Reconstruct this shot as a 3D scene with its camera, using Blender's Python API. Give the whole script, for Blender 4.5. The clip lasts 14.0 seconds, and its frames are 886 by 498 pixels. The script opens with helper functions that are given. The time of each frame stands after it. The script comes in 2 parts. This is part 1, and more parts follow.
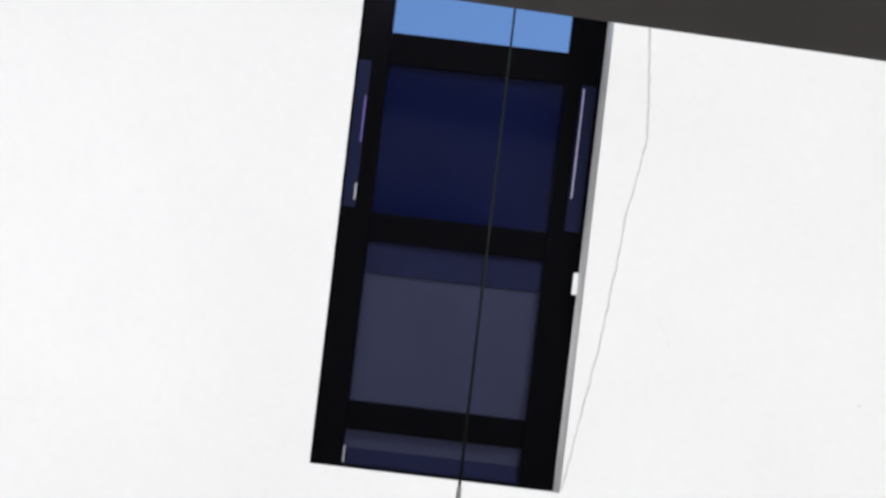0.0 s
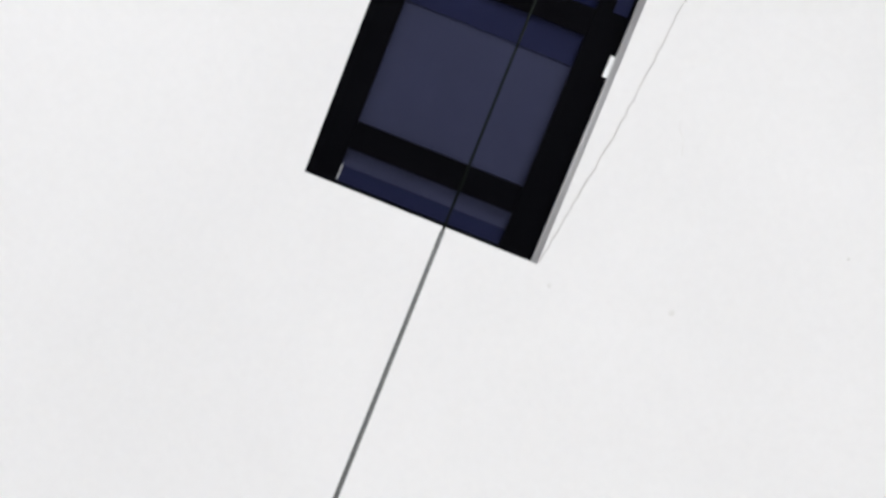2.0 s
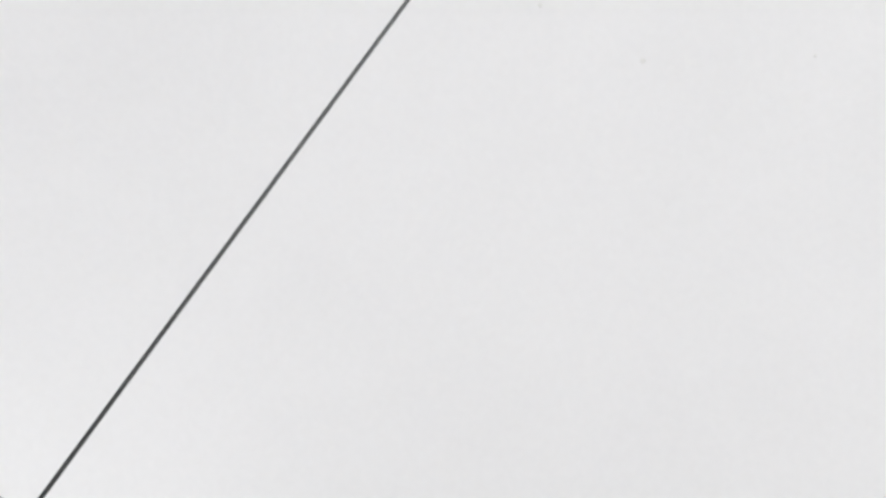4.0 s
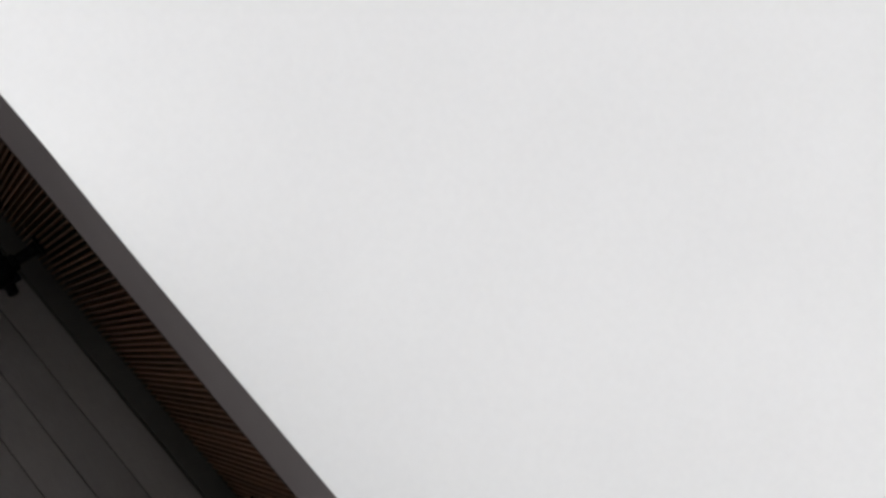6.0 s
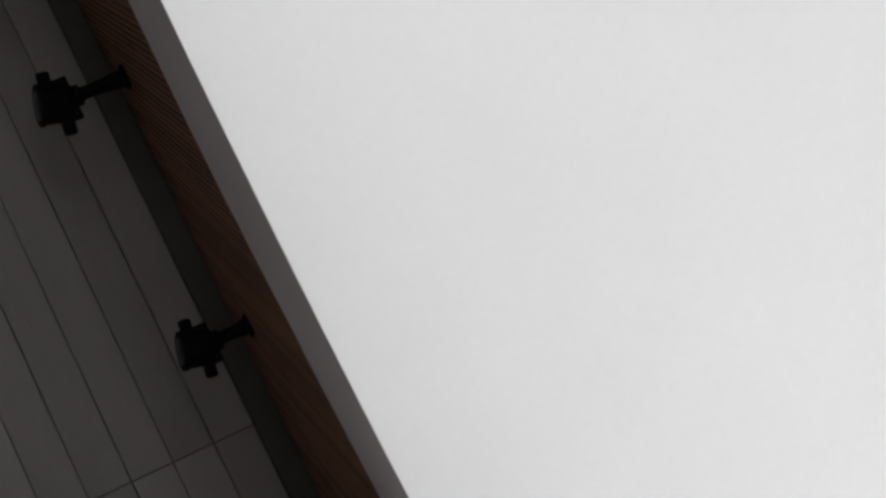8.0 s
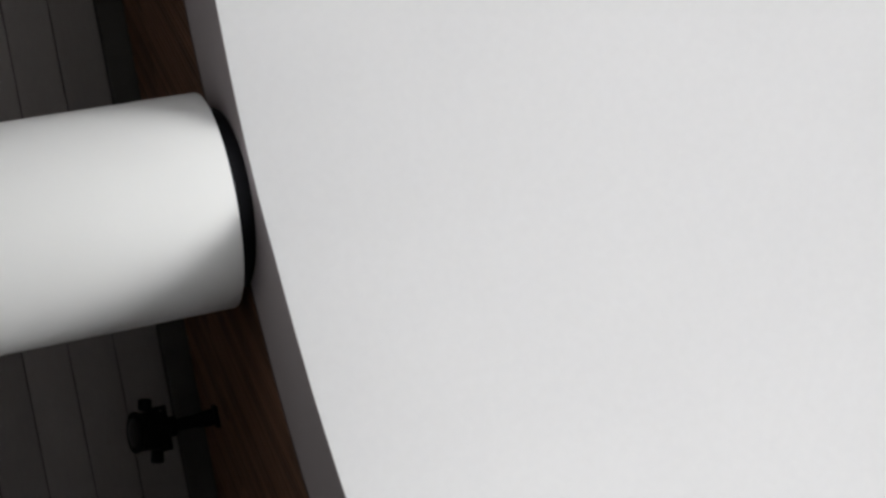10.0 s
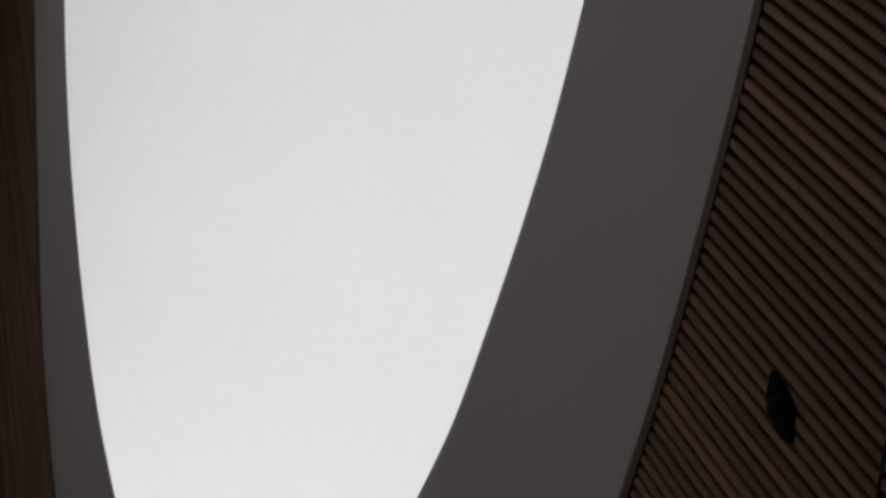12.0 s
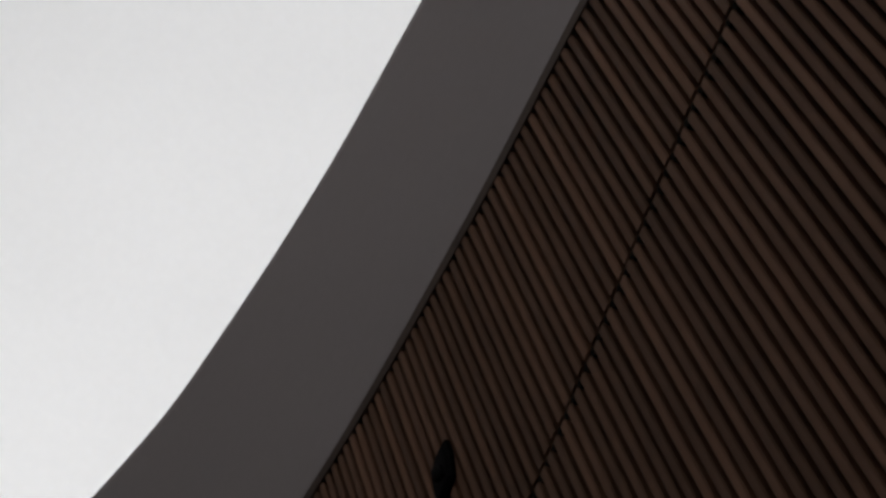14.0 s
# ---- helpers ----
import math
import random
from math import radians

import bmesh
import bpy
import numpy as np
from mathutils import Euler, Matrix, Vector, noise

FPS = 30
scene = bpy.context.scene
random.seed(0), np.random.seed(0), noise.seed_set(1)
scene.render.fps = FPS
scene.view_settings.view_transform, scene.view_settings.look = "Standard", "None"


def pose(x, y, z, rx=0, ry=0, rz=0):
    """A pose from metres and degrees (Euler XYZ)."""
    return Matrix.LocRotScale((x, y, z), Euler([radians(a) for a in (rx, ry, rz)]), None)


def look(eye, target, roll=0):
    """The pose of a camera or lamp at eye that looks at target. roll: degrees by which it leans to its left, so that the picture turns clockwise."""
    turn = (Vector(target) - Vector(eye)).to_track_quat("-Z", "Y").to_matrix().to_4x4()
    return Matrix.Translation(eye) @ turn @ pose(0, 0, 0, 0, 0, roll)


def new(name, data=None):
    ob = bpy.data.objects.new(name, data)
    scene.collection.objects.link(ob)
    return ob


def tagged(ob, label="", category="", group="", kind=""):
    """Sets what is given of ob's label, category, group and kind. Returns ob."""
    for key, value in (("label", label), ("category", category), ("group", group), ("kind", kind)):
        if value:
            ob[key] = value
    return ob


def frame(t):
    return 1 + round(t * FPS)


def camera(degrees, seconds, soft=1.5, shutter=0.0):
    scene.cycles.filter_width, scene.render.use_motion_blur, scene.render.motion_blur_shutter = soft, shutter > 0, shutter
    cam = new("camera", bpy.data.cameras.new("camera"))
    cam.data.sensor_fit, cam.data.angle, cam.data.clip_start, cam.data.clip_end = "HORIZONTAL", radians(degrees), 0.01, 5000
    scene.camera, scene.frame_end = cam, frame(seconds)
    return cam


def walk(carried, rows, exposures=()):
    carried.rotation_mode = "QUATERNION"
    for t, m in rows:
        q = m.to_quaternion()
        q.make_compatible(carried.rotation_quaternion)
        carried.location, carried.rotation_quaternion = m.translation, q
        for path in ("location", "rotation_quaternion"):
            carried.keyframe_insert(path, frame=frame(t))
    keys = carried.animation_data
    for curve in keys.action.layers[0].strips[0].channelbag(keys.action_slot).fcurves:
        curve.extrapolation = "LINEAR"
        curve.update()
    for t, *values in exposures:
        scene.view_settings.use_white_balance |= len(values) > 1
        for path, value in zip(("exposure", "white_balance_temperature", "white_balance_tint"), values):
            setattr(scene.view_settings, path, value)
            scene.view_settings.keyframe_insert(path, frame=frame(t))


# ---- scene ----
# A hall under a wide oval opening: slatted timber ceiling with a plaster margin,
# a white dome above it with a tall dark window, a white column and ceiling spotlights.
cam = camera(33.560, 14.0, soft=3.0)
walk(cam, [
    (0.0, pose(-0.179, 0.120, 1.813, 136.73, -15.02, 40.89)),
    (0.5, pose(-0.621, 0.434, 2.312, 135.89, -17.53, 37.76)),
    (1.0, pose(-0.602, 0.436, 2.244, 134.35, -20.46, 35.22)),
    (1.5, pose(-0.433, 0.329, 2.031, 132.60, -23.35, 32.74)),
    (2.0, pose(-0.221, 0.178, 1.806, 130.88, -26.23, 30.14)),
    (2.5, pose(-0.034, 0.030, 1.630, 129.24, -29.09, 27.41)),
    (3.0, pose(0.172, -0.162, 1.457, 127.66, -31.97, 24.53)),
    (3.5, pose(0.330, -0.341, 1.337, 126.27, -34.82, 21.34)),
    (4.0, pose(0.328, -0.375, 1.345, 125.06, -37.55, 17.96)),
    (4.5, pose(0.230, -0.295, 1.425, 123.77, -40.39, 14.53)),
    (5.0, pose(0.138, -0.200, 1.497, 122.37, -43.39, 11.10)),
    (5.5, pose(0.065, -0.108, 1.552, 121.01, -46.51, 7.57)),
    (6.0, pose(0.022, -0.043, 1.584, 119.98, -49.66, 3.74)),
    (6.5, pose(0.005, -0.010, 1.596, 119.58, -52.75, -0.59)),
    (7.0, pose(0.004, -0.012, 1.596, 120.00, -55.75, -5.60)),
    (7.5, pose(0.008, -0.024, 1.593, 121.51, -58.54, -11.44)),
    (8.0, pose(0.018, -0.046, 1.580, 124.37, -61.05, -18.33)),
    (8.5, pose(0.033, -0.067, 1.550, 128.46, -63.33, -26.28)),
    (9.0, pose(0.047, -0.073, 1.494, 133.65, -65.37, -35.39)),
    (9.3, pose(0.054, -0.065, 1.446, 137.31, -66.46, -41.51)),
    (9.5, pose(0.059, -0.055, 1.410, 140.78, -66.86, -47.01)),
    (10.0, pose(0.086, -0.051, 1.347, 150.53, -67.72, -61.56)),
    (10.5, pose(0.147, -0.084, 1.380, 159.28, -68.08, -75.24)),
    (11.0, pose(0.239, -0.093, 1.464, 167.38, -67.91, -87.62)),
    (11.5, pose(0.250, -0.085, 1.573, 174.42, -66.55, -98.41)),
    (12.0, pose(0.208, -0.085, 1.617, -177.92, -64.43, -108.05)),
    (12.5, pose(0.183, -0.116, 1.637, -170.41, -62.12, -116.65)),
    (13.0, pose(0.154, -0.148, 1.644, -164.42, -59.38, -123.65)),
    (13.5, pose(0.121, -0.192, 1.639, -159.59, -56.52, -129.41)),
    (14.0, pose(0.084, -0.243, 1.625, -155.47, -53.65, -134.31)),
], exposures=[(0.0, 1.09), (1.5, 1.02), (3.0, 0.94), (4.2, 0.90), (6.5, 0.86), (9.5, 0.71), (11.5, 0.66), (14.0, 0.68)])

# ---- world and light ----
FLOOR_TO_EYE = 1.6
CEILING = FLOOR_TO_EYE + 1.2          # underside of the slats
LIP = CEILING + 0.03                  # inner edge of the plaster margin
DOME_C = Vector((-1.3, 0.9, FLOOR_TO_EYE + 0.5))
DOME_R = 10.5
OCULUS_N = Vector((0.13, 0.13, 0.95)).normalized()      # unseen oculus, added for light; leans north-east to steer its lamp
OCULUS_C = DOME_C + OCULUS_N * DOME_R * math.cos(radians(17))

world = bpy.data.worlds.new("world")
scene.world = world
world.use_nodes = True
wn = world.node_tree.nodes
sky = wn.new("ShaderNodeTexSky")
sky.sky_type = "NISHITA"
sky.sun_disc = False
sky.sun_elevation = radians(38)
sky.sun_rotation = radians(45)
sky.ozone_density = 6.0
sky.dust_density = 0.1
wn["Background"].inputs["Strength"].default_value = 0.12
world.node_tree.links.new(sky.outputs["Color"], wn["Background"].inputs["Color"])

sun = new("sun", bpy.data.lights.new("sun", "SUN"))
sun.data.energy = 2.0
sun.data.angle = radians(0.5)
sun.data.color = (1.0, 0.95, 0.88)
sun.matrix_world = look((20, 20, 40), (20 - 14.0, 20 - 14.0, 40 - 18.0))

# Added lamp in the unseen oculus: brightens the dome and the hall below.
oculus_fill = new("added_oculus_lamp", bpy.data.lights.new("added_oculus_lamp", "AREA"))
oculus_fill.data.shape = "DISK"
oculus_fill.data.size = 5.6
oculus_fill.data.energy = 730
oculus_fill.data.color = (0.995, 1.0, 0.97)
oculus_fill.matrix_world = look(OCULUS_C + OCULUS_N * 0.02, OCULUS_C - OCULUS_N)


# ---- materials ----
def material(name, color, rough=0.6, metal=0.0, vary=0.12, scale=6.0, fine=90.0, bump=0.1, depth=0.002,
             specular=0.5, stretch=(1, 1, 1), island=0.0, objects=0.0):
    """A surface with blotches and fine grain in its colour, and a fine relief."""
    m = bpy.data.materials.new(name)
    m.use_nodes = True
    n, link = m.node_tree.nodes, m.node_tree.links.new
    b = n["Principled BSDF"]
    b.inputs["Metallic"].default_value = metal
    b.inputs["Specular IOR Level"].default_value = specular
    co = n.new("ShaderNodeTexCoord")
    mp = n.new("ShaderNodeMapping")
    mp.inputs["Scale"].default_value = stretch
    link(co.outputs["Object"], mp.inputs["Vector"])
    big, small = n.new("ShaderNodeTexNoise"), n.new("ShaderNodeTexNoise")
    for tex, s in ((big, scale), (small, fine)):
        tex.inputs["Scale"].default_value = s
        tex.inputs["Detail"].default_value = 5
        link(mp.outputs["Vector"], tex.inputs["Vector"])
    mix = n.new("ShaderNodeMath")
    mix.operation = "MULTIPLY_ADD"
    link(big.outputs["Fac"], mix.inputs[0])
    mix.inputs[1].default_value = 0.65
    half = n.new("ShaderNodeMath")
    half.operation = "MULTIPLY"
    link(small.outputs["Fac"], half.inputs[0])
    half.inputs[1].default_value = 0.35
    link(half.outputs[0], mix.inputs[2])
    value = mix.outputs[0]
    for amount, node_type, socket in ((island, "ShaderNodeNewGeometry", "Random Per Island"), (objects, "ShaderNodeObjectInfo", "Random")):
        if amount:
            src = n.new(node_type)
            add = n.new("ShaderNodeMath")
            add.operation = "MULTIPLY_ADD"
            link(src.outputs[socket], add.inputs[0])
            add.inputs[1].default_value = amount
            link(value, add.inputs[2])
            value = add.outputs[0]
    total = island + objects
    ramp = n.new("ShaderNodeMapRange")
    ramp.inputs["From Min"].default_value = 0.3
    ramp.inputs["From Max"].default_value = 0.7 + total
    ramp.inputs["To Min"].default_value = 1 - vary
    ramp.inputs["To Max"].default_value = 1 + vary
    link(value, ramp.inputs["Value"])
    tint = n.new("ShaderNodeVectorMath")
    tint.operation = "SCALE"
    tint.inputs[0].default_value = color
    link(ramp.outputs["Result"], tint.inputs["Scale"])
    link(tint.outputs["Vector"], b.inputs["Base Color"])
    rr = n.new("ShaderNodeMapRange")
    rr.inputs["To Min"].default_value = max(0.02, rough - 0.08)
    rr.inputs["To Max"].default_value = min(1.0, rough + 0.08)
    link(small.outputs["Fac"], rr.inputs["Value"])
    link(rr.outputs["Result"], b.inputs["Roughness"])
    if bump:
        bp = n.new("ShaderNodeBump")
        bp.inputs["Strength"].default_value = bump
        bp.inputs["Distance"].default_value = depth
        link(mix.outputs[0], bp.inputs["Height"])
        link(bp.outputs["Normal"], b.inputs["Normal"])
    return m


PLASTER = material("white_plaster", (0.80, 0.795, 0.80), 0.85, vary=0.03, scale=0.45, fine=14, bump=0.12, depth=0.004, specular=0.2)
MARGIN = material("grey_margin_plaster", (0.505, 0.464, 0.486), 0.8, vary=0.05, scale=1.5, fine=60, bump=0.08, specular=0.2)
SLAT = material("dark_stained_slat", (0.222, 0.117, 0.075), 0.5, vary=0.5, scale=3.0, fine=40, bump=0.15, depth=0.001, stretch=(1, 1, 1), island=0.6, specular=0.36)
BACKING = material("black_felt_backing", (0.012, 0.011, 0.010), 0.95, vary=0.2, scale=20, specular=0.1)
TRIM = material("dark_brown_trim", (0.10, 0.066, 0.055), 0.5, vary=0.15, scale=8)
COLUMN = material("white_painted_column", (0.78, 0.78, 0.775), 0.7, vary=0.02, scale=2.0, fine=120, bump=0.1, depth=0.001, specular=0.25)
BLACK = material("black_powder_coat", (0.006, 0.006, 0.008), 0.6, vary=0.15, scale=12, specular=0.1)
COLLAR = material("black_collar", (0.006, 0.006, 0.009), 0.6, vary=0.1, scale=12, specular=0.2)
BOARD = material("grey_wall_board", (0.30, 0.279, 0.275), 0.6, vary=0.28, scale=2.5, fine=50, bump=0.12, stretch=(0.25, 1, 1), objects=0.5, specular=0.3)
JOINT = material("dark_wall_backing", (0.10, 0.094, 0.09), 0.9, vary=0.15, scale=5)
PLAIN_WALL = material("warm_grey_wall", (0.22, 0.21, 0.20), 0.85, vary=0.07, scale=1.2, fine=40)
CONCRETE = material("polished_concrete_floor", (0.20, 0.19, 0.18), 0.4, vary=0.15, scale=1.0, fine=25, bump=0.05)
FRAME = material("black_window_frame", (0.0015, 0.0015, 0.0025), 0.5, vary=0.1, scale=10, specular=0.03)
NAVY = material("deep_navy_glass", (0.003, 0.005, 0.028), 0.12, vary=0.1, scale=1.5, bump=0.0, specular=0.04)
NAVY_SOFT = material("soft_navy_pane", (0.010, 0.012, 0.036), 0.5, vary=0.08, scale=2, bump=0.0, specular=0.05)
# Navy glass greyed in its colour to imitate the white dome's reflection.
PANE_REFLECTION = material("slate_pane_reflection", (0.027, 0.030, 0.060), 0.6, vary=0.06, scale=3, fine=160, bump=0.05, specular=0.08)
EDGE_HIGHLIGHT = material("lavender_edge_highlight", (0.42, 0.40, 0.62), 0.3, vary=0.05, scale=6, bump=0.0)
JAMB = material("pale_grey_jamb", (0.42, 0.42, 0.43), 0.7, vary=0.05, scale=5)
WHITE = material("white_clip_paint", (0.85, 0.86, 0.87), 0.4, vary=0.02, scale=8)
CRACK = material("grey_hairline", (0.50, 0.49, 0.48), 0.9, vary=0.3, scale=9)
STAIN = material("faint_grey_stain", (0.73, 0.725, 0.715), 0.9, vary=0.1, scale=15)
# Two tones of one cable: paler where white glare washes it, dark elsewhere.
STEEL = material("pale_cable_tone", (0.08, 0.082, 0.083), 0.55, metal=0.0, specular=0.12, vary=0.1, scale=30, stretch=(1, 1, 8))
CABLE_DARK = material("dark_cable_tone", (0.006, 0.008, 0.007), 0.7, vary=0.1, scale=30, specular=0.03)
SOFFIT = material("dark_grey_soffit", (0.055, 0.051, 0.049), 0.8, vary=0.08, scale=1.5, specular=0.1)
VIOLET = material("violet_metal", (0.13, 0.10, 0.34), 0.4, vary=0.05, scale=6, bump=0.0)
LENS = material("dark_lens_glass", (0.01, 0.01, 0.012), 0.3, vary=0.05, scale=10, bump=0.0, specular=0.15)

GLASS = bpy.data.materials.new("clear_glass")
GLASS.use_nodes = True
gb = GLASS.node_tree.nodes["Principled BSDF"]
gb.inputs["Base Color"].default_value = (0.97, 0.985, 1.0, 1)
gb.inputs["Roughness"].default_value = 0.0
gb.inputs["Transmission Weight"].default_value = 1.0
gb.inputs["IOR"].default_value = 1.05


# ---- mesh helpers ----
def mesh_of(name, bm, materials, smooth=False):
    bmesh.ops.recalc_face_normals(bm, faces=bm.faces)
    me = bpy.data.meshes.new(name)
    for f in bm.faces:
        f.smooth = smooth
    bm.to_mesh(me)
    bm.free()
    for m in materials:
        me.materials.append(m)
    return me


def top(name, bm, mat, label, category, kind="", group="", smooth=False):
    """A top-level mesh object."""
    ob = new(name, mesh_of(name, bm, [mat], smooth))
    return tagged(ob, label, category, group, kind)


def part(name, bm, mat, parent, label="", smooth=False):
    """One mesh as a part of a thing."""
    ob = new(name, mesh_of(name, bm, [mat], smooth))
    ob.parent = parent
    return tagged(ob, label)


def holder(name, at, label, category, group="", kind=""):
    ob = new(name)
    ob.empty_display_size = 0.1
    ob.matrix_world = at
    return tagged(ob, label, category, group, kind)


def add_box(bm, x0, x1, y0, y1, z0, z1, bevel=0.0):
    made = bmesh.ops.create_cube(bm, size=1.0)["verts"]
    for v in made:
        v.co = Vector((x0 + (v.co.x + 0.5) * (x1 - x0), y0 + (v.co.y + 0.5) * (y1 - y0), z0 + (v.co.z + 0.5) * (z1 - z0)))
    if bevel:
        edges = list({e for v in made for e in v.link_edges})
        bmesh.ops.bevel(bm, geom=edges, offset=bevel, segments=2, affect="EDGES", profile=0.6)
    return bm


def box(x0, x1, y0, y1, z0, z1, bevel=0.0):
    return add_box(bmesh.new(), x0, x1, y0, y1, z0, z1, bevel)


def lathe(profile, steps=48, bm=None, m=None, caps=True):
    """A turned body from (radius, height) pairs."""
    bm = bm or bmesh.new()
    rings = []
    for r, z in profile:
        ring = []
        for i in range(steps):
            a = 2 * math.pi * i / steps
            co = Vector((r * math.cos(a), r * math.sin(a), z))
            ring.append(bm.verts.new(m @ co if m else co))
        rings.append(ring)
    for a, b in zip(rings, rings[1:]):
        for i in range(steps):
            j = (i + 1) % steps
            bm.faces.new((a[i], a[j], b[j], b[i]))
    if caps:
        bm.faces.new(rings[0])
        bm.faces.new(rings[-1])
    return bm


def closed_curve(points, steps=10):
    """A smooth closed curve (Catmull-Rom) through plan points."""
    out, n = [], len(points)
    for i in range(n):
        p0, p1, p2, p3 = (np.array(points[(i + k) % n], float) for k in (-1, 0, 1, 2))
        for s in range(steps):
            t = s / steps
            out.append(0.5 * (2 * p1 + (p2 - p0) * t + (2 * p0 - 5 * p1 + 4 * p2 - p3) * t * t + (3 * p1 - p0 - 3 * p2 + p3) * t ** 3))
    return np.array(out)


# ---- the opening: inner lip and outer edge of its plaster margin, in plan ----
INNER = closed_curve([(-6.662, 6.150), (-5.330, 6.252), (-4.510, 6.406), (-3.485, 6.539), (-2.460, 6.642), (-1.331, 6.688), (-0.314, 6.644), (0.395, 6.440),
                      (1.013, 6.185), (1.529, 5.860), (2.028, 5.390), (2.377, 4.908), (2.602, 4.272), (2.538, 3.533), (2.205, 2.941), (1.819, 2.583),
                      (1.318, 2.276), (1.008, 2.145), (0.613, 2.024), (0.185, 1.941), (0.005, 1.860), (-0.100, 1.680), (-0.135, 1.400), (-0.150, 1.100),
                      (-0.160, 0.750), (-0.170, 0.410), (-0.250, 0.080), (-0.635, -0.205), (-1.537, -0.512), (-2.870, -0.615), (-4.715, -0.307), (-6.765, 0.922),
                      (-8.098, 2.665), (-8.405, 4.407), (-7.790, 5.689)])
OUTER = closed_curve([(-7.000, 6.760), (-5.830, 6.980), (-5.000, 7.100), (-4.200, 7.200), (-3.400, 7.300), (-2.500, 7.360), (-1.398, 7.291), (-0.506, 7.190),
                      (0.573, 6.921), (1.150, 6.703), (1.781, 6.368), (2.430, 5.990), (2.953, 5.404), (3.276, 4.518), (3.149, 3.220), (2.570, 2.356),
                      (1.938, 1.935), (1.352, 1.681), (0.952, 1.571), (0.497, 1.506), (0.137, 1.478), (0.010, 1.460), (-0.050, 1.300), (-0.070, 0.950),
                      (-0.080, 0.650), (-0.080, 0.350), (-0.100, -0.020), (-0.450, -0.500), (-1.400, -0.950), (-2.800, -1.100), (-4.800, -0.800), (-7.100, 0.500),
                      (-8.600, 2.400), (-8.900, 4.400), (-8.200, 5.900)])

X0, X1, Y0, Y1 = -15.0, 12.0, -7.0, 9.2

# ---- setting ----
top("floor", box(X0 - 0.3, X1 + 0.3, Y0 - 0.3, Y1 + 0.3, -0.25, 0.0), CONCRETE, "polished grey concrete floor of the hall", "floor", "structure")
for wall_name, dims in (("wall_south", (X0 - 0.3, X1 + 0.3, Y0 - 0.3, Y0, 0, CEILING + 0.1)),
                        ("wall_west", (X0 - 0.3, X0, Y0, Y1, 0, CEILING + 0.1)),
                        ("wall_east", (X1, X1 + 0.3, Y0, Y1, 0, CEILING + 0.1))):
    top(wall_name, box(*dims), PLAIN_WALL, "warm grey plastered wall of the hall", "wall", "structure")
wall_north = top("wall_north", box(X0 - 0.3, X1 + 0.3, Y1 + 0.02, Y1 + 0.3, 0, CEILING + 0.1), JOINT,
                 "dim wall clad in long grey horizontal boards", "wall", "structure")


def plaster_margin():
    """The band round the opening, with a rounded lip and a slab that thickens outwards."""
    bm = bmesh.new()
    n = len(INNER)
    outer = OUTER[[int(i) for i in np.arange(n) * len(OUTER) / n]]
    rings = []
    for s, dz in ((0.0, 0.0), (0.03, 0.0), (0.5, 0.0), (0.97, 0.0), (1.0, 0.0)):
        rings.append([bm.verts.new((*(INNER[i] * (1 - s) + outer[i] * s), LIP + (CEILING - LIP) * s + dz)) for i in range(n)])
    back = [bm.verts.new((*outer[i], CEILING + 0.07)) for i in range(n)]
    upper = [bm.verts.new((*(INNER[i] * 0.97 + outer[i] * 0.03), LIP + 0.002)) for i in range(n)]
    rings = [back, *reversed(rings), upper]
    order = rings + [back]
    for a, b in zip(order, order[1:]):
        for i in range(n):
            j = (i + 1) % n
            bm.faces.new((a[i], a[j], b[j], b[i]))
    return bm


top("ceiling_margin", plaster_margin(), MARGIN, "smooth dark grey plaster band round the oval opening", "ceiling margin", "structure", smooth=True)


def edge_trim():
    bm = bmesh.new()
    n = len(OUTER)
    d = np.roll(OUTER, -1, 0) - np.roll(OUTER, 1, 0)
    nor = np.stack([d[:, 1], -d[:, 0]], 1) / np.linalg.norm(d, axis=1)[:, None]
    # the curve runs clockwise or not: take the side away from its middle
    side = np.sign(((OUTER - OUTER.mean(0)) * nor).sum(1).mean())
    prof = ((-0.002, 0.03), (-0.002, -0.003), (0.014, -0.003), (0.014, 0.03))
    rings = [[bm.verts.new((*(OUTER[i] + side * nor[i] * o), CEILING + z)) for i in range(n)] for o, z in prof]
    for a, b in zip(rings, rings[1:] + rings[:1]):
        for i in range(n):
            j = (i + 1) % n
            bm.faces.new((a[i], a[j], b[j], b[i]))
    return bm


top("trim", edge_trim(), TRIM, "thin dark brown edging between plaster band and slats", "trim", "structure")

# ---- slatted ceiling: one mesh of slats in two fields, cut at the opening and at the panel joints ----
JOINT_DIR = np.array([0.9936, -0.1126])
JOINT_NOR = np.array([0.1126, 0.9936])
JOINT_AT, JOINT_STEP, JOINT_GAP = float(np.array([0.463, 1.137]) @ JOINT_NOR), 1.8, 0.007
Y_SPLIT = 4.3                         # south of it the slats lie close, north of it wide apart
# direction, pitch, width and depth of the slats, and the stretch of the hall that they cover;
# the northern slats are thinned to put that side's deeper shade into their gaps
FIELDS = (((0.2954, -0.9552), 0.0201, 0.0126, 0.026, Y0, Y_SPLIT),
          ((0.590, -0.807), 0.0470, 0.0160, 0.060, Y_SPLIT, Y1))


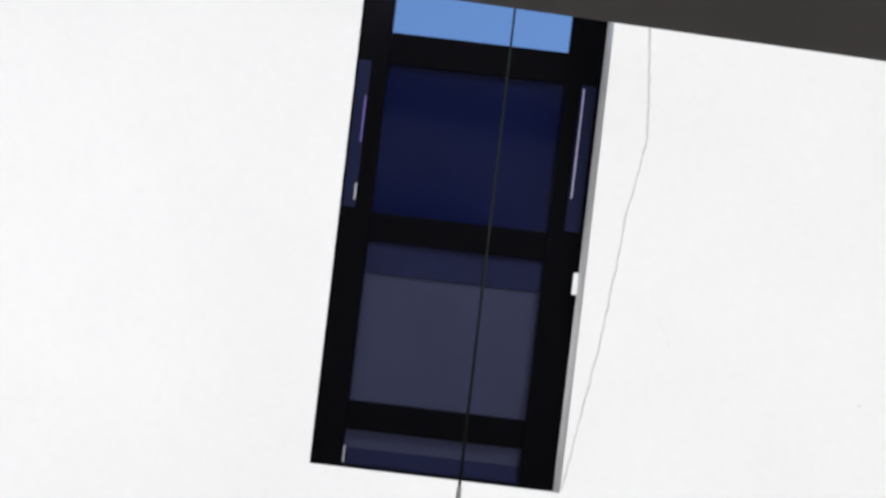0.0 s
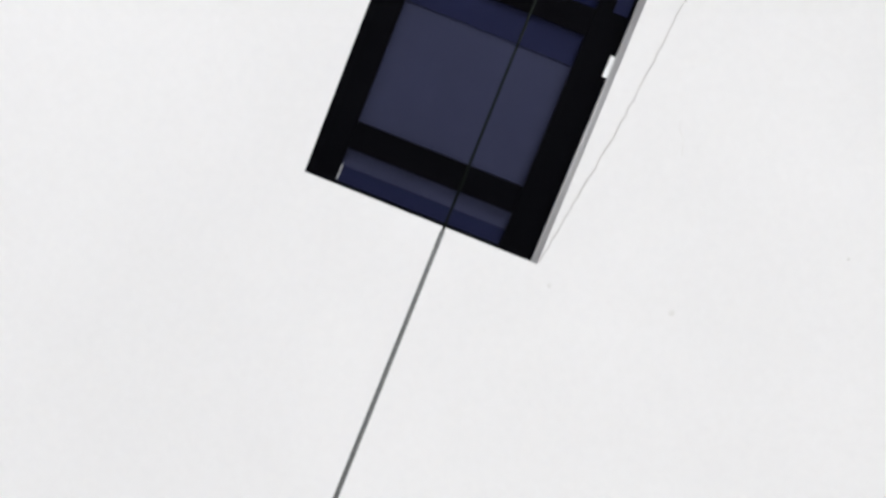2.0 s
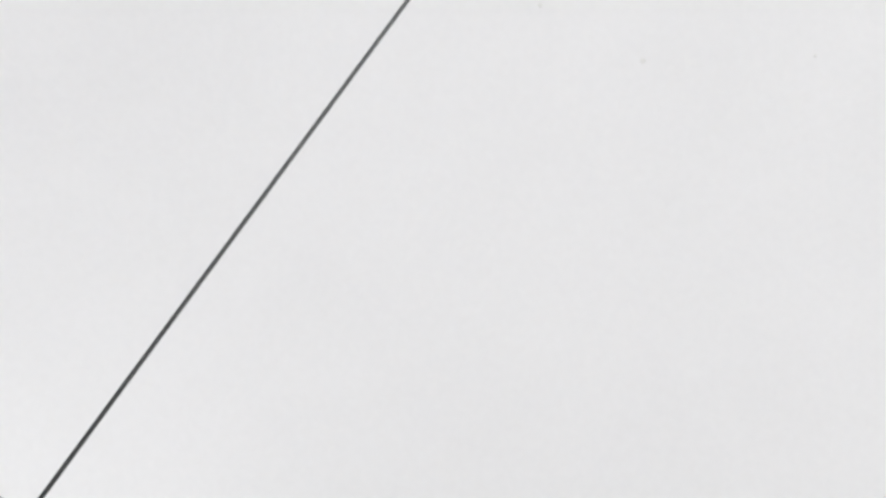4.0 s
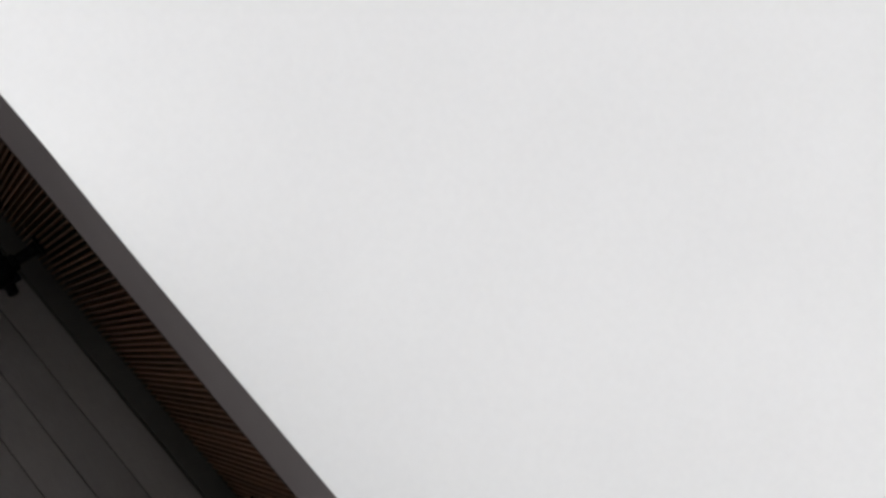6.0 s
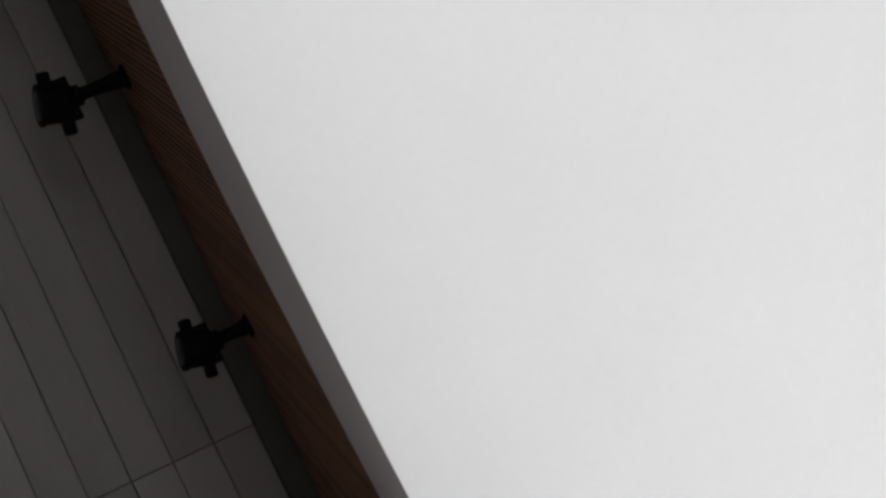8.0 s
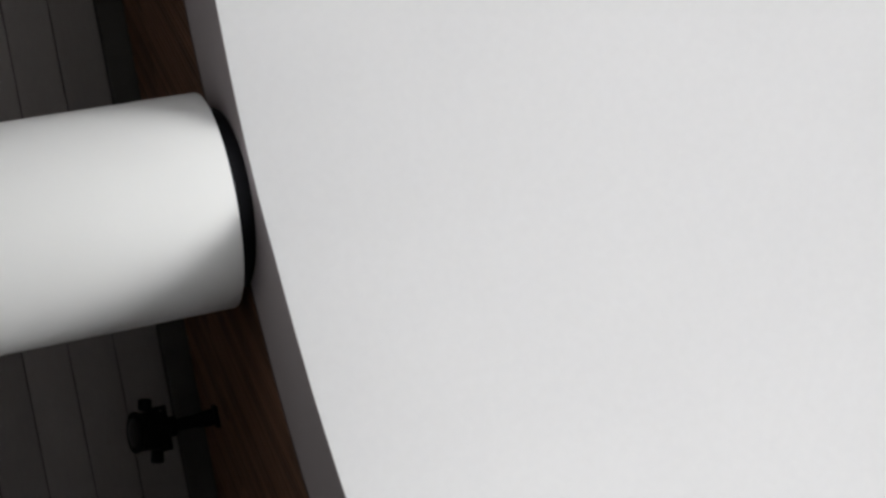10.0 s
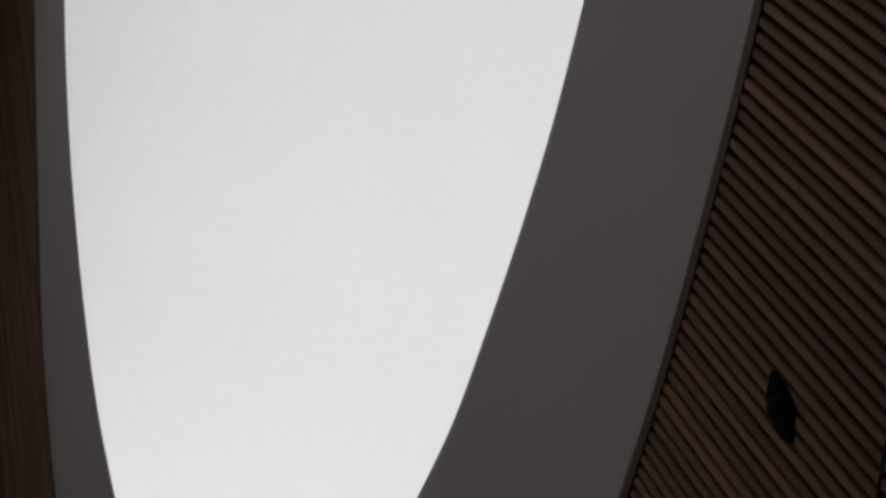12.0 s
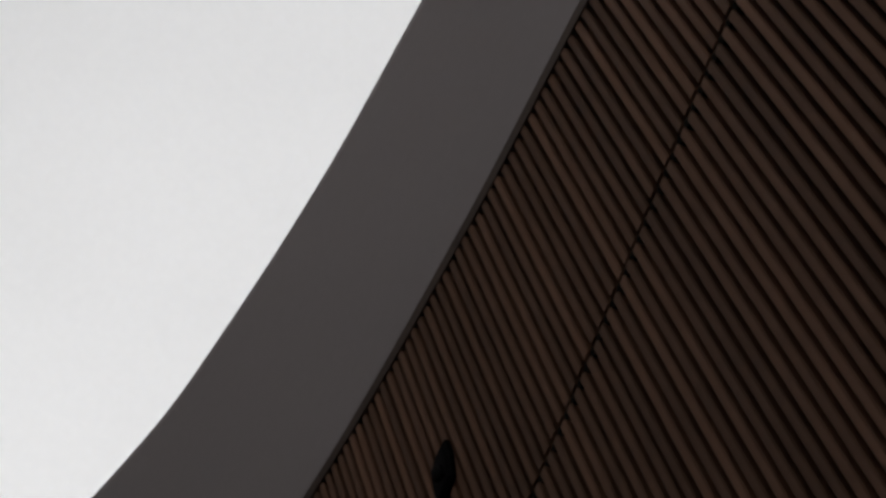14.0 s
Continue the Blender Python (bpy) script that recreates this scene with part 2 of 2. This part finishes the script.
def slat_runs(along, across, pitch, low_y, high_y):
    """Start and end of each slat, along lines of even pitch."""
    corners = np.array([[X0, low_y], [X0, high_y], [X1, low_y], [X1, high_y]])
    lo, hi = (corners @ across).min(), (corners @ across).max()
    a, b = OUTER, np.roll(OUTER, -1, 0)
    an, bn = a @ across, b @ across
    rng = random.Random(4)
    c = lo + 0.01
    while c < hi:
        # limits within the rectangle
        cuts = []
        t0, t1 = -1e9, 1e9
        for axis, low, high in ((0, X0, X1), (1, low_y, high_y)):
            p, q = c * across[axis], along[axis]
            u, v = sorted(((low - p) / q, (high - p) / q))
            t0, t1 = max(t0, u), min(t1, v)
        if t1 - t0 > 0.1:
            hit = np.nonzero((an - c) * (bn - c) < 0)[0]
            cuts = sorted(float(((a[i] + (b[i] - a[i]) * (c - an[i]) / (bn[i] - an[i])) @ along)) for i in hit)
            stops = [t0, *cuts, t1]
            for s, e in zip(stops[::2], stops[1::2]):
                # joints crossed by this run
                base, slope = c * (across @ JOINT_NOR), along @ JOINT_NOR
                js = []
                for m in range(-12, 12):
                    t = (JOINT_AT + m * JOINT_STEP - base) / slope
                    if s + 0.02 < t < e - 0.02:
                        js.append(t)
                js.sort()
                marks = [s, *js, e]
                for i in range(len(marks) - 1):
                    g0 = JOINT_GAP * 0.5 if i else 0.0
                    g1 = JOINT_GAP * 0.5 if i < len(marks) - 2 else 0.0
                    yield c, marks[i] + g0 + rng.uniform(0, 0.0006), marks[i + 1] - g1 - rng.uniform(0, 0.0006), rng.uniform(-0.0012, 0.0012)
        c += pitch


verts, faces, mats = [], [], []
for direction, pitch, width, depth, low_y, high_y in FIELDS:
    along = np.array(direction) / np.linalg.norm(direction)
    across = np.array([-along[1], along[0]])
    mitre = -(across @ JOINT_NOR) / (along @ JOINT_NOR)   # ends cut along the joints
    for c, s, e, dz in slat_runs(along, across, pitch, low_y, high_y):
        if e - s < 0.03:
            continue
        o = len(verts)
        for t in (s, e):
            p = c * across + t * along
            for w, z in ((-0.5, 1), (-0.5, 0.08), (-0.38, 0), (0.38, 0), (0.5, 0.08), (0.5, 1)):
                q = p + (across + along * mitre) * w * width
                verts.append((q[0], q[1], CEILING + dz + z * depth))
        for i in range(5):
            faces.append((o + i, o + i + 1, o + 7 + i, o + 6 + i))
        faces.append(tuple(o + i for i in range(6)))
        faces.append(tuple(o + 6 + i for i in reversed(range(6))))
mats = [0] * len(faces)
# dark battens that close the panel joints
for m in range(-3, 5):
    o = len(verts)
    for t in (-0.16, 2.6) if m == 0 else (3.6, 11.5):
        for w in (-0.005, 0.005):
            q = JOINT_NOR * (JOINT_AT + m * JOINT_STEP + w) + JOINT_DIR * t
            for z in (0.005, 0.02):
                verts.append((q[0], q[1], CEILING + z))
    for f in ((0, 1, 3, 2), (4, 6, 7, 5), (0, 2, 6, 4), (1, 5, 7, 3), (0, 4, 5, 1), (2, 3, 7, 6)):
        faces.append(tuple(o + k for k in f))
        mats.append(1)
# felt backing above the slats: a sheet with the opening cut out of it
o = len(verts)
n_out = len(OUTER)
mid = OUTER.mean(0)
for p in OUTER:
    verts.append((p[0], p[1], CEILING + 0.063))
for p in OUTER:
    d = p - mid
    k = min((X1 - mid[0]) / d[0] if d[0] > 0 else (X0 - mid[0]) / d[0], (Y1 - mid[1]) / d[1] if d[1] > 0 else (Y0 - mid[1]) / d[1])
    verts.append((mid[0] + d[0] * k, mid[1] + d[1] * k, CEILING + 0.063))
for i in range(n_out):
    j = (i + 1) % n_out
    faces.append((o + i, o + j, o + n_out + j, o + n_out + i))
    mats.append(1)
me = bpy.data.meshes.new("ceiling")
me.from_pydata(verts, [], faces)
me.materials.append(SLAT)
me.materials.append(BACKING)
me.polygons.foreach_set("material_index", mats)
tagged(new("ceiling", me), "dark stained timber slat ceiling with an oval opening", "ceiling", "", "structure")


def upper_slab():
    """The floor of the level above: thin at the opening, thicker outwards."""
    bm = bmesh.new()
    n = len(OUTER)
    rect = []
    for p in OUTER:
        d = p - mid
        k = min((X1 - mid[0]) / d[0] if d[0] > 0 else (X0 - mid[0]) / d[0], (Y1 - mid[1]) / d[1] if d[1] > 0 else (Y0 - mid[1]) / d[1])
        rect.append(mid + d * k)
    levels = []
    for s, z in ((0.0, 0.067), (0.0, 0.085), (0.35, 0.13), (1.0, 0.2), (1.0, 0.067)):
        levels.append([bm.verts.new((*(OUTER[i] * (1 - s) + rect[i] * s), CEILING + z)) for i in range(n)])
    for a, b in zip(levels, levels[1:] + levels[:1]):
        for i in range(n):
            j = (i + 1) % n
            bm.faces.new((a[i], a[j], b[j], b[i]))
    return bm


top("upper_floor", upper_slab(), PLASTER, "pale floor slab of the level above the hall", "floor slab", "structure")

# ---- the dome, with the window's opening in it ----
WIN_BL = Vector((-8.424, 5.181, 7.010 + FLOOR_TO_EYE))
WIN_U = Vector((0.68772, 0.70417, 0.17660)).normalized()
WIN_N = Vector((-0.58621, 0.39514, 0.70726)).normalized()
WIN_V = WIN_N.cross(WIN_U).normalized()
if WIN_V.z < 0:
    WIN_V = -WIN_V
WIN_W, WIN_H = 2.0, 4.7


def on_plane(u, v, n=0.0):
    return WIN_BL + WIN_U * u + WIN_V * v + WIN_N * n


def on_dome(u, v, lift=0.0):
    d = (on_plane(u, v) - DOME_C).normalized()
    return DOME_C + d * (DOME_R - lift)


def dome():
    """A sphere blown up from a cube, one side of which lies in the window's plane."""
    bm = bmesh.new()
    half = (WIN_BL - DOME_C).dot(WIN_N)
    cu, cv = (DOME_C - WIN_BL).dot(WIN_U), (DOME_C - WIN_BL).dot(WIN_V)
    axes = (WIN_U, WIN_V, WIN_N)
    even = [-half + 2 * half * i / 56 for i in range(57)]

    def lines(marks):
        keep = [x for x in even if all(abs(x - m) > 0.16 for m in marks)]
        inner = [marks[0] + (marks[1] - marks[0]) * i / 10 for i in range(1, 10)]
        return sorted([x for x in keep if not marks[0] < x < marks[1]] + list(marks) + inner)

    hu, hv = (-cu, -cu + WIN_W), (-cv, -cv + WIN_H)
    spans = (lines(hu), lines(hv), even)
    for axis in range(3):
        for sign in (-1, 1):
            a, b = axes[(axis + 1) % 3], axes[(axis + 2) % 3]
            pierced = axis == 2 and sign == 1
            la, lb = spans[(axis + 1) % 3], spans[(axis + 2) % 3]
            grid = [[bm.verts.new(DOME_C + (axes[axis] * sign * half + a * x + b * y).normalized() * DOME_R) for y in lb] for x in la]
            for i in range(len(la) - 1):
                for j in range(len(lb) - 1):
                    x, y = (la[i] + la[i + 1]) / 2, (lb[j] + lb[j + 1]) / 2
                    if pierced and hu[0] < x < hu[1] and hv[0] < y < hv[1]:
                        continue
                    bm.faces.new((grid[i][j], grid[i + 1][j], grid[i + 1][j + 1], grid[i][j + 1]))
    bmesh.ops.remove_doubles(bm, verts=bm.verts, dist=0.002)
    for at, normal, high in ((Vector((0, 0, CEILING + 0.2)), Vector((0, 0, 1)), False), (OCULUS_C, OCULUS_N, True)):
        bmesh.ops.bisect_plane(bm, geom=bm.verts[:] + bm.edges[:] + bm.faces[:], plane_co=at, plane_no=normal,
                               clear_outer=high, clear_inner=not high)
    for f in bm.faces:
        if f.normal.dot(f.calc_center_median() - DOME_C) > 0:
            f.normal_flip()
    me = bpy.data.meshes.new("dome")
    for f in bm.faces:
        f.smooth = True
    bm.to_mesh(me)
    bm.free()
    me.materials.append(PLASTER)
    ob = new("dome", me)
    shell = ob.modifiers.new("shell", "SOLIDIFY")
    shell.thickness, shell.offset = 0.28, -1
    ob.modifiers.new("edges", "EDGE_SPLIT").split_angle = radians(40)
    return tagged(ob, "smooth white plastered dome over the opening", "dome", "", "structure")


dome()

# ---- added beam high in the dome, standing in for the opening's grey edge ----
def corner_filler():
    """A slim flat beam with rounded lower edges, cantilevered from one side of the dome."""
    edge, d = Vector((-3.62, 2.86)), Vector((0.763, 0.649)).normalized()
    side = Vector((d.y, -d.x))
    z = FLOOR_TO_EYE + 6.5
    ends = []
    for sign in (-1, 1):
        p = edge.copy()
        while (Vector((p.x, p.y, z)) - DOME_C).length < DOME_R + 0.1 and (sign < 0 or (p - edge).length < 2.2):
            p += d * sign * 0.05
        ends.append(p)
    bm = bmesh.new()
    rings = []
    for i in range(25):
        p = ends[0].lerp(ends[1], i / 24)
        ring = []
        for off, dz in ((0.0, 0.02), (0.01, 0.0), (0.47, 0.0), (0.48, 0.02), (0.48, 0.16), (0.0, 0.16)):
            q = p + side * off
            ring.append(bm.verts.new((q.x, q.y, z + dz)))
        rings.append(ring)
    for a, b in zip(rings, rings[1:]):
        for k in range(6):
            bm.faces.new((a[k], a[(k + 1) % 6], b[(k + 1) % 6], b[k]))
    bm.faces.new(rings[0])
    bm.faces.new(rings[-1])
    return bm


top("corner_filler", corner_filler(), SOFFIT, "flat dark grey beam added to stand in for the opening's edge", "beam", "structure")

# ---- the window in the dome ----
WINDOW = Matrix.Translation(WIN_BL) @ Matrix((WIN_U, WIN_V, WIN_N)).transposed().to_4x4()
window = holder("window_1", WINDOW, "tall black-framed window with navy panes in the dome", "window", "", "structure")


def frame_bar(name, u0, u1, v0, v1, n0=0.05, n1=0.17, mat=FRAME, bevel=0.006, label=""):
    return part(name, box(u0, u1, v0, v1, n0, n1, bevel), mat, window, label)


stile_left = frame_bar("stile", -0.03, 0.25, -0.03, WIN_H + 0.03)
stile_right = frame_bar("stile", 1.665, 1.945, -0.03, WIN_H + 0.03)
for v0, v1 in ((0.30, 0.525), (1.81, 2.035), (3.225, 3.475), (4.45, WIN_H + 0.03)):
    frame_bar("rail", 0.25, 1.665, v0, v1, 0.055, 0.165)
frame_bar("sill", 0.25, 1.665, -0.03, 0.012, 0.055, 0.17)
# Lower panes carry a painted reflection; the navy bands over them stay darker.
pane_lower = frame_bar("pane", 0.25, 1.665, 0.012, 0.30, 0.10, 0.125, PANE_REFLECTION, 0.0, "navy pane with pale dome reflection painted in")
part("pane_foot_band", box(0.252, 1.663, 0.014, 0.15, 0.088, 0.099, 0.004), NAVY_SOFT, pane_lower, "darker navy band along the pane's foot")
# Glint at the pane's lower left, painted as a small pale strip.
part("edge_glint", box(0.245, 0.262, 0.03, 0.16, 0.07, 0.087, 0.003), JAMB, pane_lower, "pale painted glint at the pane's edge")
pane_mid = frame_bar("pane", 0.25, 1.665, 0.525, 1.81, 0.10, 0.125, PANE_REFLECTION, 0.0, "navy pane with pale dome reflection painted in")
part("pane_head_band", box(0.252, 1.663, 1.555, 1.808, 0.085, 0.099, 0.004), NAVY_SOFT, pane_mid, "darker navy band along the pane's head")
frame_bar("pane", 0.25, 1.665, 2.035, 3.225, 0.10, 0.125, NAVY, 0.0, "deep navy tinted glass")
clear = frame_bar("pane", 0.25, 1.665, 3.475, 4.45, 0.11, 0.118, GLASS, 0.0, "clear glass with blue sky behind")
clear.visible_shadow = False
for u0, u1, stile, glint in ((0.015, 0.115, stile_left, (0.094, 0.106)), (1.795, 1.915, stile_right, (1.812, 1.824))):
    part("side_light", box(u0, u1, 2.06, 3.23, 0.043, 0.052, 0.003), NAVY_SOFT, stile, "narrow navy glass strip")
    if u0 > 1:
        # Thin highlight on the right stile, painted as a pale strip.
        part("edge_strip", box(*glint, 2.33, 3.20, 0.034, 0.046, 0.002), EDGE_HIGHLIGHT, stile, "pale lavender highlight painted along the stile")
    else:
        part("edge_strip", box(*glint, 2.58, 2.95, 0.036, 0.046, 0.002), VIOLET, stile, "violet metal edge")
        part("edge_strip", box(0.098, 0.112, 2.12, 2.25, 0.034, 0.046, 0.002), JAMB, stile, "pale metal edge")
part("jamb", box(1.945, 2.035, -0.02, WIN_H, -0.02, 0.20, 0.004), JAMB, window, "pale grey jamb")
part("catch", box(1.905, 1.955, 1.57, 1.745, -0.01, 0.05, 0.006), WHITE, window, "white window catch")
part("rear_panel", box(0.2, 1.7, 0.0, 3.3, 0.20, 0.22), FRAME, window)


# ---- marks on the plaster beside the window ----
def wire(points, radius, sides=6):
    bm = bmesh.new()
    rings = []
    for i, p in enumerate(points):
        d = (Vector(points[min(i + 1, len(points) - 1)]) - Vector(points[max(i - 1, 0)])).normalized()
        a = d.orthogonal().normalized()
        b = d.cross(a)
        rings.append([bm.verts.new(Vector(p) + (a * math.cos(k * 2 * math.pi / sides) + b * math.sin(k * 2 * math.pi / sides)) * radius) for k in range(sides)])
    for r, s in zip(rings, rings[1:]):
        for k in range(sides):
            bm.faces.new((r[k], r[(k + 1) % sides], s[(k + 1) % sides], s[k]))
    bm.faces.new(rings[0])
    bm.faces.new(rings[-1])
    return bm


rng = random.Random(7)
crack = []
for i in range(61):
    v = 0.03 + 4.0 * i / 60
    u = 2.03 + 0.085 * v + 0.05 * math.sin(v * 1.1 - 0.4) + (0.10 * (v - 2.2) if 2.2 < v < 2.9 else 0.07 if v >= 2.9 else 0) - (0.11 * max(0, v - 2.9))
    crack.append(on_dome(u + rng.uniform(-0.008, 0.008), v, 0.004))
top("crack", wire(crack, 0.0042), CRACK, "fine grey hairline crack in white plaster", "crack", "structure")
scratch = [on_dome(2.61 + 0.13 * s / 8, 1.49 - 0.24 * s / 8 - 0.02 * math.sin(s), 0.004) for s in range(9)]
top("scratch", wire(scratch, 0.003), STAIN, "faint grey scratch on white plaster", "scratch", "structure")
for u, v, r in ((3.16, 0.05, 0.026), (4.3, 1.0, 0.016), (2.16, -0.12, 0.02)):
    d = (on_dome(u, v) - DOME_C).normalized()
    spot = lathe([(r * 0.4, 0.002), (r, 0.0)], 10, m=Matrix.Translation(on_dome(u, v, 0.004)) @ (-d).to_track_quat("Z", "Y").to_matrix().to_4x4())
    top("plaster_stain", spot, STAIN, "small faint stain on white plaster", "stain", "structure")

# ---- column ----
column = holder("column", pose(0.003, 7.12, 0), "round white painted column under the plaster band", "column")
part("shaft", lathe([(0.536, 0.0), (0.536, CEILING - 0.074), (0.532, CEILING - 0.068), (0.520, CEILING - 0.066)], 96), COLUMN, column, smooth=True).modifiers.new("edges", "EDGE_SPLIT").split_angle = radians(40)
part("collar", lathe([(0.450, CEILING - 0.066), (0.450, LIP - 0.002)], 96), COLLAR, column, "black recessed collar")
part("base_ring", lathe([(0.551, 0.0), (0.551, 0.09), (0.540, 0.10)], 96), COLUMN, column)

# ---- hanging steel cable ----
cable_top = Vector((-5.6, 3.56, 9.14 + FLOOR_TO_EYE))
cable_low = Vector((-5.32, 5.13, 1.10 + FLOOR_TO_EYE))
along = (cable_top - cable_low).normalized()
cable_foot = cable_low - along * (cable_low.z / along.z)
cable_head = cable_top + along * 1.2
while (cable_head - DOME_C).length < DOME_R - 0.005:
    cable_head += along * 0.01
cable = holder("steel_cable", Matrix.Translation(cable_foot), "taut steel cable hung from the white dome", "cable")
# The cable changes tone here; glare from the dome is painted into its lower half.
tone_split = cable_low + (cable_top - cable_low) * 0.505 - cable_foot
part("lower_cable", wire([(0, 0, 0.01), tone_split * 0.5, tone_split], 0.0135, 12), STEEL, cable, "lower cable, glare painted in as paler grey", smooth=True)
part("upper_cable", wire([tone_split, (tone_split + cable_head - cable_foot) * 0.5, cable_head - cable_foot], 0.0085, 10), CABLE_DARK, cable, "upper cable, painted darker and thinner", smooth=True)
part("floor_anchor", lathe([(0.06, 0.0), (0.06, 0.012), (0.03, 0.02), (0.02, 0.06)], 24), STEEL, cable)
part("ceiling_anchor", lathe([(0.02, -0.06), (0.03, -0.02), (0.06, -0.012), (0.06, 0.0)], 24,
                             m=Matrix.Translation(cable_head - cable_foot)), STEEL, cable)


# ---- ceiling spotlights ----
def spotlight(at, drop):
    """A black theatre-like spot: ceiling plate, stem of that length, yoke and a short drum with knobs and fins."""
    d = 0.30 - drop
    ob = holder("spotlight", at, "black spotlight hung on a stem below the slats", "spotlight", "spotlights along the ceiling")
    part("ceiling_plate", box(-0.075, 0.075, -0.05, 0.05, -0.03, 0.0, 0.008), BLACK, ob)
    stem = part("stem", lathe([(0.046, -0.30 + d), (0.046, -0.16 + d), (0.060, -0.06), (0.060, -0.035)], 20), BLACK, ob)
    part("joint", lathe([(0.060, -0.345 + d), (0.072, -0.33 + d), (0.072, -0.285 + d), (0.05, -0.27 + d)], 20), BLACK, stem)
    yoke = bmesh.new()
    add_box(yoke, -0.135, 0.135, -0.025, 0.025, -0.355 + d, -0.325 + d, 0.004)
    add_box(yoke, -0.155, -0.13, -0.025, 0.025, -0.47 + d, -0.325 + d, 0.004)
    add_box(yoke, 0.13, 0.155, -0.025, 0.025, -0.47 + d, -0.325 + d, 0.004)
    part("yoke", yoke, BLACK, ob)
    tilt = Matrix.Translation((0, 0, -0.45 + d)) @ pose(0, 0, 0, -12, 10, 0)
    head = part("head", lathe([(0.085, 0.115), (0.115, 0.10), (0.132, 0.06), (0.132, -0.09), (0.142, -0.10), (0.142, -0.125), (0.11, -0.128)], 28, m=tilt), BLACK, ob)
    part("lens", lathe([(0.105, -0.1275), (0.05, -0.135)], 28, m=tilt), LENS, head)
    for z in (0.01, 0.03, 0.05):
        part("fin", lathe([(0.138, z - 0.004), (0.138, z + 0.004)], 28, m=tilt), BLACK, head)
    for sx, z in ((-1, -0.045), (1, 0.045)):
        part("knob", lathe([(0.036, 0.0), (0.046, 0.012), (0.046, 0.075), (0.03, 0.08)], 14,
                           m=tilt @ Matrix.Translation((sx * 0.145, 0, z)) @ pose(0, 0, 0, 0, 90 * sx, 0)), BLACK, head)
    return ob


for x, y, turn, drop, size in ((-3.77, 8.6, 0, 0.346, 0.94), (-6.413, 8.6, 6, 0.25, 0.9), (-1.98, 8.6, -8, 0.25, 0.85),
                               (1.24, 8.6, 4, 0.32, 0.85), (2.667, 8.6, -5, 0.356, 0.85)):
    spotlight(pose(x, y, CEILING, 0, 0, turn) @ Matrix.Scale(size, 4), drop)

# ---- small black detector on the slats ----
detector = holder("ceiling_detector", pose(0.793, 1.283, CEILING, 0, 0, -31), "small black detector fixed to the slat ceiling", "detector")


def slanted_body(outline, z0, z1, taper):
    """A low body over a plan outline, narrower below."""
    bm = bmesh.new()
    rings = [[bm.verts.new((x * k, y * k, z)) for x, y in outline] for k, z in ((1.0, z1), (1.0, z0 + 0.006), (taper, z0))]
    for p, q in zip(rings, rings[1:]):
        for i in range(len(outline)):
            j = (i + 1) % len(outline)
            bm.faces.new((p[i], p[j], q[j], q[i]))
    bm.faces.new(rings[0])
    bm.faces.new(rings[-1])
    return bm


part("body", slanted_body([(-0.048, 0.006), (-0.030, -0.010), (0.002, -0.023), (0.026, -0.015), (0.045, -0.008), (0.036, 0.006), (0.010, 0.020), (-0.020, 0.021)],
                          -0.014, 0.0, 0.8), BLACK, detector)
part("dome_cap", lathe([(0.013, -0.014), (0.011, -0.020), (0.005, -0.024)], 20), COLLAR, detector)
part("bracket", box(-0.030, 0.022, -0.012, 0.012, -0.004, 0.0, 0.001), BLACK, detector)

# ---- wall boards ----
BOARD_H, BOARD_L, GAP, BOARDS_TOP = 0.275, 5.2, 0.007, 2.625
full = mesh_of("board", box(0, BOARD_L - GAP, -0.022, 0.0, 0, BOARD_H - GAP, 0.004), [BOARD])
rows = int(BOARDS_TOP / BOARD_H)
for row in range(rows):
    for column_of_boards in range(-2, 2):
        ob = new("board", full)
        ob.location = (-1.52 + column_of_boards * BOARD_L + GAP * 0.5, Y1 + 0.02, BOARDS_TOP - (row + 1) * BOARD_H + GAP)
        ob.parent = wall_north
# Shadow at the wall's head, put in as a dark strip.
part("head_shade", box(X0, X1, Y1 - 0.05, Y1 + 0.018, BOARDS_TOP + 0.012, CEILING - 0.004, 0.004), JOINT, wall_north, "dark strip painting the shadow under the ceiling")
part("skirting", box(X0, X1, Y1 - 0.01, Y1 + 0.018, 0.001, BOARDS_TOP - rows * BOARD_H - 0.004, 0.003), JOINT, wall_north, "dark skirting strip")
